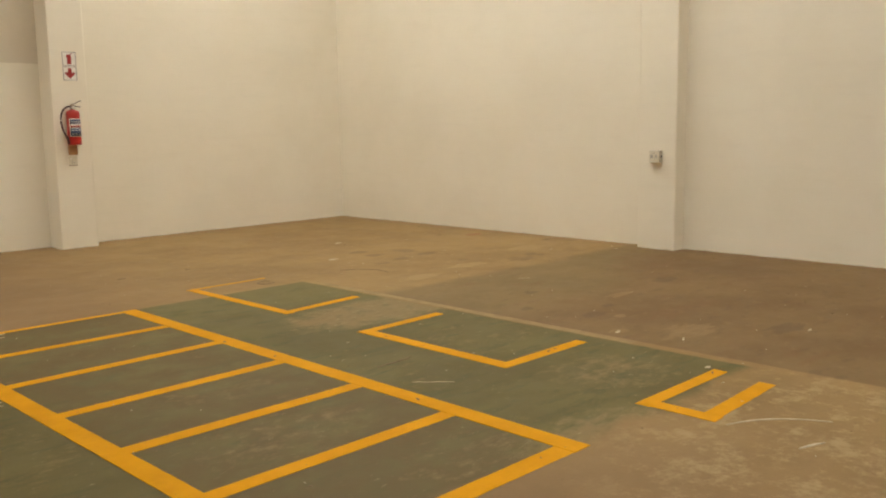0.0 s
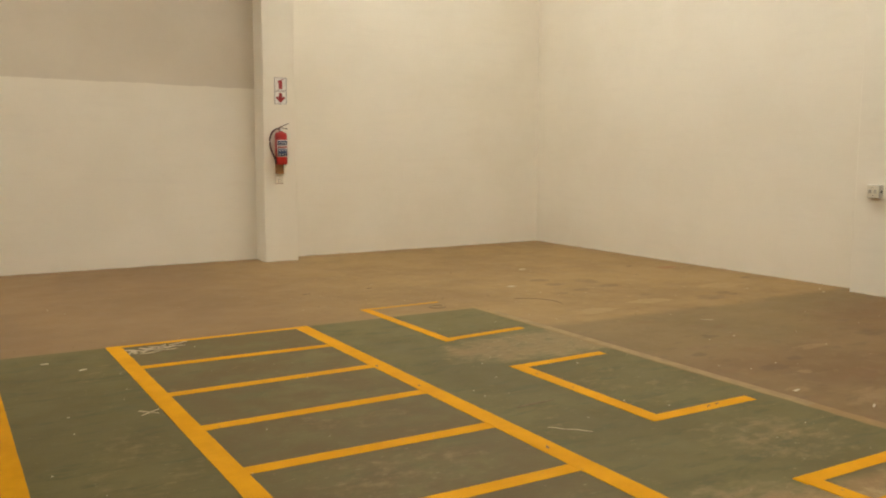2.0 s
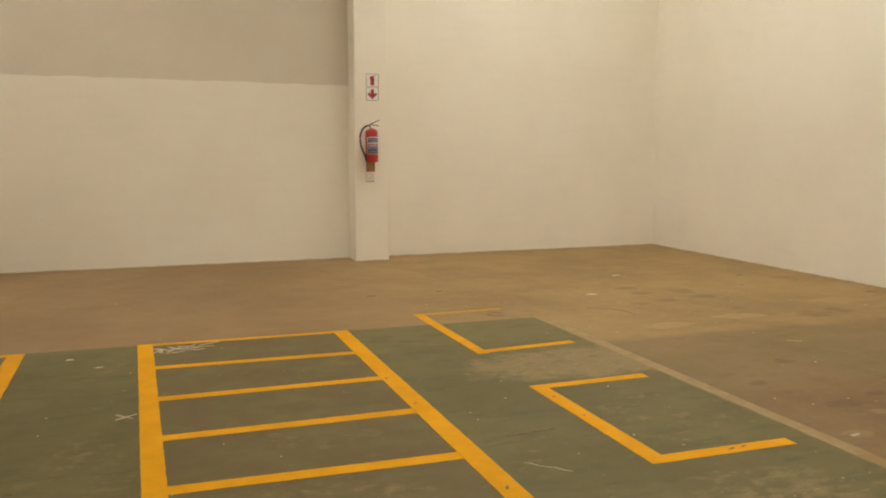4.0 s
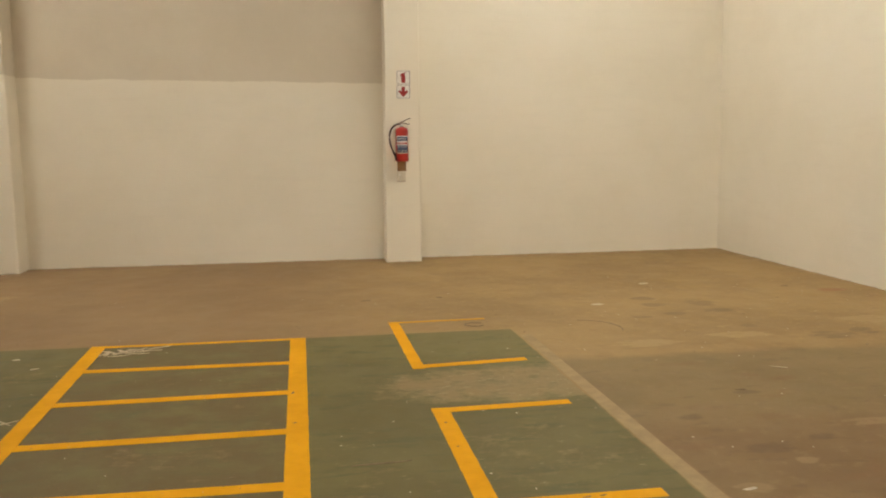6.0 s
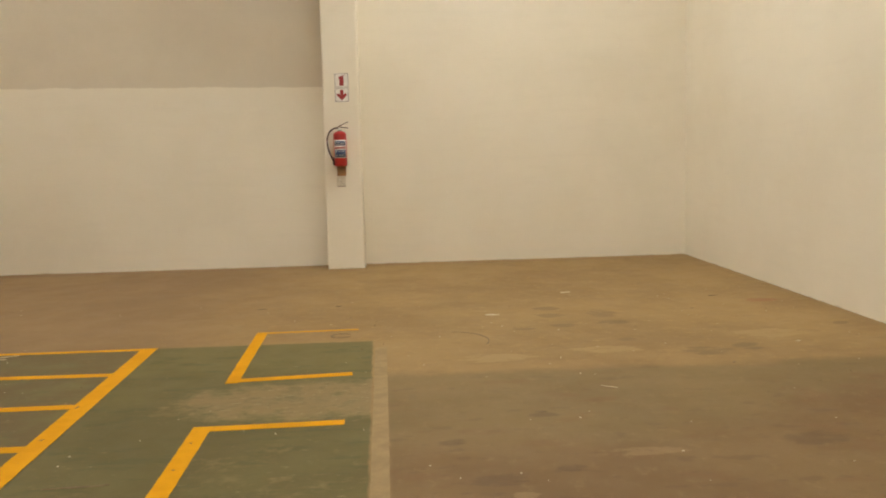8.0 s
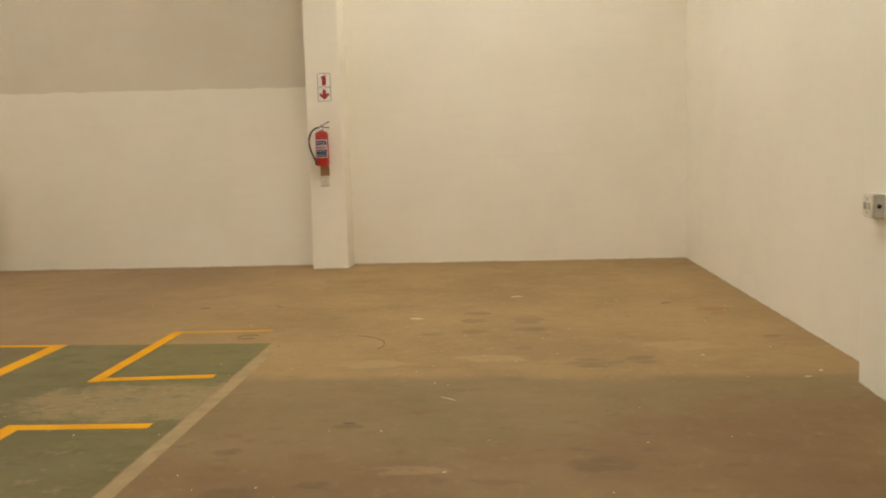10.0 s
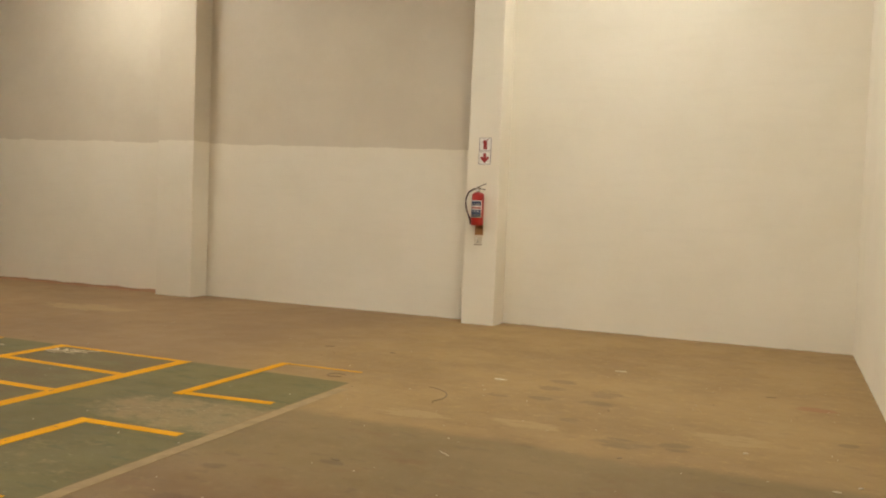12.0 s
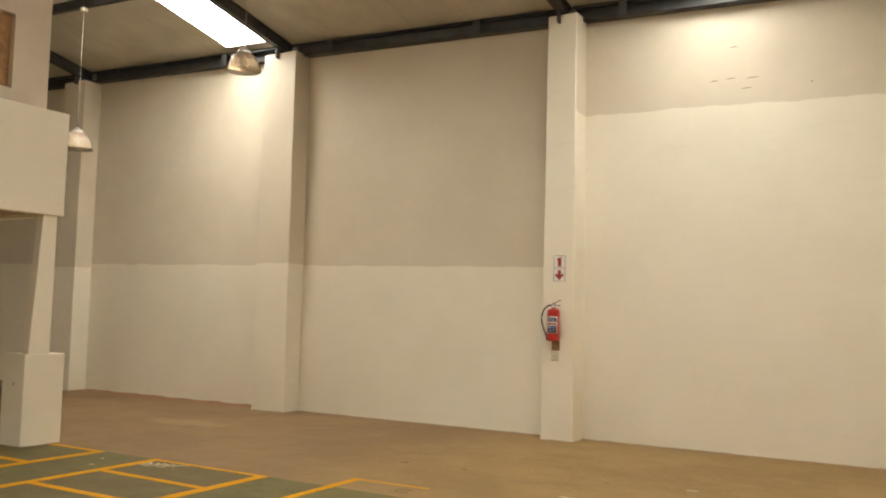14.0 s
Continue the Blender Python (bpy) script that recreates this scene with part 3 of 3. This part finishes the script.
marking("yellow painted ladder of bays on worn green floor",
        (((1.042, 6.985), (1.192, 2.26), 0.115), ((2.635, 6.985), (2.745, 2.26), 0.125)),
        [((1.00, 6.955), (2.69, 6.955), 0.06)] + [((1.10, yl), (2.69, yr), w) for yl, yr, w in
         ((6.20, 6.175, 0.085), (5.385, 5.41, 0.09), (4.605, 4.635, 0.095), (3.845, 3.84, 0.10), (3.08, 3.085, 0.10), (2.315, 2.315, 0.115))])
marking("yellow painted ladder of bays beside the mezzanine column",
        (((0.105, 6.965), (0.215, 2.30), 0.12), ((-1.62, 6.965), (-1.50, 2.30), 0.12)),
        [((-1.64, 6.935), (0.12, 6.935), 0.07)] + [((-1.57, y), (0.16, y), 0.09) for y in (6.02, 5.43, 4.64, 3.85, 3.08)])
marking("open yellow bay outline half on bare concrete", (((3.475, 7.455), (3.525, 5.835), 0.09),),
        (((3.44, 7.43), (4.32, 7.455), 0.05), ((3.49, 5.885), (4.35, 5.97), 0.085)))
marking("open yellow bay outline on worn green floor", (((3.545, 4.90), (3.575, 3.425), 0.105),),
        (((3.50, 4.855), (4.365, 4.89), 0.085), ((3.53, 3.465), (4.40, 3.475), 0.095)))
marking("small open yellow bay outline at the edge of the green floor", (((3.55, 2.445), (3.565, 1.985), 0.10),),
        (((3.50, 2.40), (4.39, 2.405), 0.09), ((3.52, 2.035), (4.34, 2.075), 0.10)))
bm = stripe((4.532, 6.75), (4.622, 3.2), 0.092, 0.0015)
structure("joint_strip", bm, STRIP, "pale cement strip beside the green floor")


# ---- fire extinguisher and signs ----
def extinguisher(x, y, z):
    """Hung by its back; its axis at (x, y), the base at z."""
    ob = thing("fire_extinguisher", "red fire extinguisher with black hose hung on a white pillar", "fire extinguisher", (x, y, z))
    part("cylinder", lathe(((0.074, 0.0), (0.081, 0.006), (0.084, 0.020), (0.084, 0.400), (0.080, 0.420), (0.062, 0.438), (0.036, 0.447), (0.026, 0.452)), 40), RED, ob, "", True)
    valve = part("valve", lathe(((0.026, 0.450), (0.026, 0.462), (0.019, 0.466), (0.019, 0.492), (0.023, 0.495), (0.023, 0.512), (0.008, 0.520)), 20), BRASS, ob, "dull brass valve", True)
    part("lever", tube(((-0.015, -0.002, 0.515), (0.03, -0.005, 0.528), (0.085, -0.008, 0.556), (0.112, -0.01, 0.560)), 0.0055, 8), BLACK, valve, "dark upper lever", True)
    part("carrying_handle", tube(((-0.015, -0.002, 0.492), (0.03, -0.004, 0.497), (0.075, -0.006, 0.490), (0.105, -0.006, 0.486)), 0.0055, 8), BLACK, valve, "", True)
    part("pressure_gauge", lathe(((0.004, 0), (0.018, 0.0), (0.018, 0.012), (0.004, 0.014)), 16), SIGN_WHITE, valve).matrix_local = pose(0, -0.022, 0.478, 90)
    hose = part("hose", tube(((-0.02, 0, 0.485), (-0.062, -0.01, 0.488), (-0.128, -0.02, 0.440), (-0.163, -0.025, 0.345), (-0.155, -0.025, 0.230), (-0.115, -0.025, 0.120), (-0.088, -0.025, 0.060)), 0.0115, 10), BLACK, ob, "black rubber hose", True)
    part("nozzle", lathe(((0.012, 0.0), (0.017, 0.0), (0.013, 0.075), (0.012, 0.10)), 14), BLACK, hose, "", True).matrix_local = pose(-0.078, -0.025, 0.015, 0, -12)
    part("hose_clip", solid((-0.100, -0.078, -0.036, -0.010, 0.075, 0.095), bevel=0.003), BLACK, ob)

    def wrap(a0, a1, z0, z1, r):
        bm, cols = bmesh.new(), []
        for i in range(13):
            a = radians(a0 + (a1 - a0) * i / 12)
            cols.append([bm.verts.new((rr * math.sin(a), -rr * math.cos(a), zz)) for rr, zz in ((r - 0.002, z0), (r, z0), (r, z1), (r - 0.002, z1))])
        for lo, hi in zip(cols, cols[1:]):
            for i in range(4):
                bm.faces.new((lo[i], lo[(i + 1) % 4], hi[(i + 1) % 4], hi[i]))
        bm.faces.new(cols[0])
        bm.faces.new(cols[-1])
        return bm
    lab = part("label", wrap(-56, 60, 0.105, 0.335, 0.0865), SIGN_WHITE, ob, "white label with blue and red panels", True)
    part("panel", wrap(-48, 52, 0.262, 0.326, 0.0890), BLUE, lab, "dark blue panel", True)
    part("panel", wrap(-48, 52, 0.116, 0.212, 0.0890), BLUE, lab, "dark blue panel", True)
    for i in range(5):
        part("text_bar", wrap(-46 + 20 * i, -30 + 20 * i, 0.222, 0.250, 0.0885), SIGN_RED, lab, "red lettering", True)
    for zz in (0.297, 0.281, 0.266):
        for i in range(4):
            part("text_bar", wrap(-36 + 19 * i, -22 + 19 * i + random.uniform(-3, 2), zz, zz + 0.005, 0.0910), SIGN_WHITE, lab, "", True)
    for zz in (0.135, 0.185):
        for i in range(3):
            part("picture_panel", wrap(-36 + 27 * i, -24 + 27 * i, zz, zz + 0.010, 0.0910), SIGN_WHITE, lab, "", True)
    part("bracket", joined((solid((-0.02, 0.02, 0.078, 0.092, 0.25, 0.43)), solid((-0.035, 0.035, 0.082, 0.0945, 0.30, 0.38)))), STEEL, ob, "steel wall bracket")
    return ob


PILLAR_FACE = 11.29
extinguisher(3.928, PILLAR_FACE - 0.095, 1.362)
board = thing("backing_board", "small brown wooden board behind the extinguisher base", "board", (3.928, PILLAR_FACE, 1.30))
part("board", solid((-0.058, 0.058, -0.022, 0.002, -0.07, 0.13), bevel=0.004), WOOD, board)


def wall_socket(x, y, z):
    ob = thing("wall_socket", "cream plastic electrical socket below the fire extinguisher", "socket", (x, y, z))
    part("plate", solid((-0.058, 0.058, -0.014, 0.002, -0.058, 0.058), bevel=0.005), SOCKET, ob)
    part("switch", solid((-0.034, -0.010, -0.020, -0.012, 0.018, 0.040), bevel=0.002), SIGN_WHITE, ob)
    # pin holes are solid discs, their shade put into the colour
    for dx, dz in ((0.0, -0.002), (-0.014, -0.026), (0.014, -0.026)):
        part("pin_hole", lathe(((0.001, 0), (0.0055, 0), (0.0055, 0.003), (0.001, 0.003)), 12), DARK, ob).matrix_local = pose(dx, -0.0135, dz, 90)
    part("lower_lip", solid((-0.056, 0.056, -0.020, -0.012, -0.064, -0.052), bevel=0.002), plain("brown_lip", (0.35, 0.26, 0.17), 0.6), ob)


wall_socket(3.920, PILLAR_FACE, 1.155)


def flat(points, y0, y1):
    bm = bmesh.new()
    rows = [[bm.verts.new((x, y, z)) for x, z in points] for y in (y0, y1)]
    bm.faces.new(rows[0])
    bm.faces.new(rows[1])
    for i in range(len(points)):
        j = (i + 1) % len(points)
        bm.faces.new((rows[0][i], rows[0][j], rows[1][j], rows[1][i]))
    return bm


def sign(x, y, z, arrow):
    label = "white square sign with red downward arrow" if arrow else "white square sign with red fire extinguisher symbol"
    ob = thing("safety_sign", label, "sign", (x, y, z), "fire point signs")
    h = 0.092
    part("panel", solid((-h, h, -0.003, 0.001, -h, h), bevel=0.001), SIGN_WHITE, ob)
    b = 0.087
    part("border", joined([solid(q) for q in ((-b, b, -0.006, -0.003, b - 0.006, b), (-b, b, -0.006, -0.003, -b, -b + 0.006), (-b, -b + 0.006, -0.006, -0.003, -b + 0.006, b - 0.006),
                                              (b - 0.006, b, -0.006, -0.003, -b + 0.006, b - 0.006))]), SIGN_GREY, ob, "thin dark red border")
    if arrow:
        part("arrow", flat(((-0.023, 0.064), (0.023, 0.064), (0.023, 0.000), (0.046, 0.022), (0.068, 0.000), (0.0, -0.070), (-0.068, 0.000), (-0.046, 0.022), (-0.023, 0.000)), -0.006, -0.003), SIGN_RED, ob, "red arrow")
    else:
        part("symbol", joined((flat(((-0.027, -0.068), (0.027, -0.068), (0.027, 0.032), (0.014, 0.046), (-0.014, 0.046), (-0.027, 0.032)), -0.006, -0.003),
                               flat(((-0.010, 0.042), (0.012, 0.042), (0.046, 0.066), (0.042, 0.070), (0.0, 0.056), (-0.030, 0.050), (-0.040, 0.020), (-0.034, 0.018)), -0.006, -0.003))), SIGN_RED, ob, "red symbol")


sign(3.970, PILLAR_FACE - 0.001, 2.463, False)
sign(3.968, PILLAR_FACE - 0.001, 2.278, True)


def switch_box(x, y, z):
    """A surface box on the pillar's west face."""
    ob = thing("switch_box", "grey plastic surface switch box on a white pillar", "switch box", (x, y, z))
    part("body", solid((-0.060, 0.004, -0.072, 0.072, -0.070, 0.070), bevel=0.007), BOX_GREY, ob)
    part("cover", solid((-0.068, -0.058, -0.067, 0.067, -0.065, 0.065), bevel=0.003), SOCKET, ob, "cream cover plate")
    for dy in (-0.03, 0.03):
        part("switch", solid((-0.076, -0.066, dy - 0.016, dy + 0.016, -0.018, 0.022), bevel=0.002), BOX_GREY, ob)
    for dz in (-0.04, 0.04):
        part("screw", lathe(((0.001, 0), (0.005, 0), (0.004, 0.003), (0.001, 0.003)), 10), STEEL, ob).matrix_local = pose(-0.068, 0, dz, 0, -90)
    # knockout drawn as a solid disc, the hole's shade in its colour
    part("cable_entry", lathe(((0.001, 0), (0.013, 0), (0.013, 0.004), (0.001, 0.004)), 16), DARK, ob, "dark cable knockout").matrix_local = pose(-0.03, -0.0745, 0.0, 90)


switch_box(8.611, 5.465, 1.13)


# ---- litter, chips and scuffs on the floor ----
def patch(size_x, size_y, height, sides=11):
    bm = bmesh.new()
    rings = []
    rad = [random.uniform(0.55, 1.0) for _ in range(sides)]
    for k, z in ((1.0, 0.0), (0.9, height)):
        rings.append([bm.verts.new((size_x * k * rad[i] * math.cos(2 * math.pi * i / sides), size_y * k * rad[i] * math.sin(2 * math.pi * i / sides), z)) for i in range(sides)])
    bm.faces.new(rings[1])
    for i in range(sides):
        bm.faces.new((rings[0][i], rings[0][(i + 1) % sides], rings[1][(i + 1) % sides], rings[1][i]))
    return bm


def litter(name, label, category, group, x, y, sx, sy, h, turn, mat):
    ob = new(name, mesh_of(name, patch(sx, sy, h), mat))
    ob.matrix_world = pose(x, y, 0.0, 0, 0, turn)
    return tagged(ob, label, category, group)


for x, y, sx, sy, a in ((5.52, 7.88, 0.085, 0.035, -5), (6.42, 8.95, 0.08, 0.035, 10), (3.52, 1.45, 0.10, 0.012, -20),
                        (5.79, 2.40, 0.04, 0.014, 5), (4.80, 3.42, 0.05, 0.014, 10), (4.93, 2.95, 0.05, 0.012, 30), (8.35, 5.85, 0.03, 0.012, 0), (8.48, 6.0, 0.025, 0.012, 40), (4.40, 2.47, 0.03, 0.02, 0), (0.50, 6.63, 0.04, 0.015, 0), (0.725, 6.32, 0.04, 0.012, 20), (7.80, 6.44, 0.022, 0.016, 0)):
    litter("plaster_chip", "small flat white plaster chip lying on the floor", "chip", "white chips on the floor", x, y, sx, sy, 0.004, a, CHALK)
for x, y, sx, sy, a in ((4.04, 8.58, 0.035, 0.022, 0), (3.28, 8.55, 0.07, 0.025, 15), (7.07, 5.88, 0.028, 0.015, 60), (5.52, 4.92, 0.04, 0.015, 0), (7.86, 8.49, 0.06, 0.015, 5)):
    litter("dirt_lump", "small dark lump of dirt on the brown floor", "dirt", "dark dirt on the floor", x, y, sx, sy, 0.003, a, SCUFF)


for x, y, sx, sy, a in ((4.02, 3.455, 0.030, 0.008, 20), (4.10, 3.462, 0.022, 0.007, 10), (4.30, 2.385, 0.030, 0.008, 30), (2.63, 5.36, 0.035, 0.012, 70), (2.66, 4.75, 0.02, 0.01, 40), (2.70, 3.35, 0.03, 0.012, 60),
                        (3.53, 4.6, 0.014, 0.010, 0), (3.54, 4.2, 0.012, 0.009, 0)):
    litter("paint_chip", "small dark chip where yellow line paint has flaked", "chip", "chips in the line paint", x, y, sx, sy, 0.0045, a, SCUFF)


def scatter(name, label, count, box_, size, mat, height):
    """Many tiny flecks in one mesh."""
    bm = bmesh.new()
    for _ in range(count):
        x, y = random.uniform(box_[0], box_[1]), random.uniform(box_[2], box_[3])
        s, a = size * random.uniform(0.4, 1.3), random.uniform(0, math.pi)
        m = Matrix.Translation((x, y, 0.0)) @ Matrix.Rotation(a, 4, "Z")
        t, w = [], random.uniform(0.25, 0.7)
        for k, z in ((1.0, 0.0), (0.8, height)):
            t.append([bm.verts.new(m @ Vector((s * k * math.cos(q), s * w * k * math.sin(q), z))) for q in (0.2, 1.3, 2.6, 3.7, 5.2)])
        bm.faces.new(t[1])
        for i in range(5):
            bm.faces.new((t[0][i], t[0][(i + 1) % 5], t[1][(i + 1) % 5], t[1][i]))
    return tagged(new(name, mesh_of(name, bm, mat)), label, "debris", "", "stuff")


scatter("paint_flecks", "tiny pale flecks and chips strewn over the floor", 170, (0.2, 8.4, 1.2, 9.5), 0.008, CHALK, 0.003)
scatter("grime_flecks", "tiny dark specks of dirt strewn over the floor", 120, (-2.0, 8.4, 1.2, 11.2), 0.009, SCUFF, 0.003)


def scuff(points, width, mat, name, label, z=0.003):
    """A thin trodden mark along a curve."""
    bm = bmesh.new()
    rows = []
    n = len(points)
    for i, (x, y) in enumerate(points):
        x0, y0 = points[max(i - 1, 0)]
        x1, y1 = points[min(i + 1, n - 1)]
        d = Vector((x1 - x0, y1 - y0)).normalized()
        w = width * (0.35 + 0.65 * math.sin(math.pi * (i + 0.5) / n)) * random.uniform(0.7, 1.2)
        rows.append((bm.verts.new((x - d.y * w, y + d.x * w, z)), bm.verts.new((x + d.y * w, y - d.x * w, z)), bm.verts.new((x + d.y * w, y - d.x * w, 0)), bm.verts.new((x - d.y * w, y + d.x * w, 0))))
    for lo, hi in zip(rows, rows[1:]):
        for i in range(4):
            bm.faces.new((lo[i], lo[(i + 1) % 4], hi[(i + 1) % 4], hi[i]))
    return tagged(new(name, mesh_of(name, bm, mat)), label, "floor mark", "marks on the floor")


def arc(cx, cy, r, a0, a1, n=14, squash=1.0):
    return [(cx + r * math.cos(radians(a0 + (a1 - a0) * i / n)), cy + squash * r * math.sin(radians(a0 + (a1 - a0) * i / n))) for i in range(n + 1)]


scuff(arc(5.05, 6.85, 0.35, 80, -25), 0.006, SCUFF, "scuff_mark", "dark curved scuff on tan concrete")
scuff(arc(4.17, 7.20, 0.085, 30, 330, squash=0.9), 0.010, SCUFF, "scuff_mark", "dark ring-shaped scuff on tan concrete")
scuff([(6.00 + 0.016 * i, 5.42 - 0.011 * i + 0.004 * math.sin(i * 2.1)) for i in range(7)], 0.0032, CHALK, "chalk_mark", "pale curved scratch on brown floor")
scuff(arc(3.35, 1.3, 0.6, 20, 75), 0.007, CHALK, "chalk_mark", "pale curved scratch on tan floor")
# worn smear in the first bay of the ladder
def strokes(count):
    for i in range(count):
        x, y = 1.10 + 0.024 * i, 6.63 + 0.010 * i + random.uniform(-0.05, 0.05)
        turn, length = radians(random.choice((25, 55, 140, 10, 75)) + random.uniform(-12, 12)), random.uniform(0.10, 0.20)
        yield [(x + length * t * math.cos(turn), min(6.88, y + length * t * math.sin(turn)) + 0.012 * math.sin(5 * t + i)) for t in (0, 0.2, 0.4, 0.6, 0.8, 1.0)], random.uniform(0.007, 0.020)


for pts, w in strokes(15):
    scuff(pts, w, SMEAR, "paint_smear", "pale worn smear where floor paint has lifted")
scuff([(2.96 + 0.045 * i, 4.02 + 0.004 * i + 0.004 * math.sin(i)) for i in range(8)], 0.008, SCUFF, "scuff_mark", "long dark scratch on worn green floor")
scuff([(0.90 + 0.02 * i, 5.00 + 0.015 * i) for i in range(7)], 0.005, SMEAR, "chalk_mark", "pale crossed scratch on green floor")
scuff([(0.90 + 0.02 * i, 5.10 - 0.02 * i) for i in range(6)], 0.005, SMEAR, "chalk_mark", "pale crossed scratch on green floor", 0.0042)
scuff([(2.90 + 0.03 * i, 3.62 - 0.03 * i + 0.01 * math.sin(2 * i)) for i in range(7)], 0.0035, SMEAR, "chalk_mark", "pale crooked scratch on green floor")
# marks left on the upper wall of the end bay
for x, z, w in ((5.99, 4.87, 0.05), (6.20, 4.88, 0.07), (6.47, 4.86, 0.09), (6.40, 4.73, 0.07), (6.25, 5.30, 0.06), (7.2, 4.72, 0.02)):
    ob = new("wall_scrape", mesh_of("wall_scrape", flat(((-w, 0.0), (-w * 0.3, -0.008), (w, -0.002), (w * 0.9, 0.008), (0.0, 0.012)), Y_NORTH - 0.003, Y_NORTH + 0.002), plain("scrape_brown", (0.36, 0.30, 0.22), 0.8)))
    ob.location = (x, 0, z)
    tagged(ob, "short brownish scrape on the upper plastered wall", "wall mark", "scrapes on the wall")
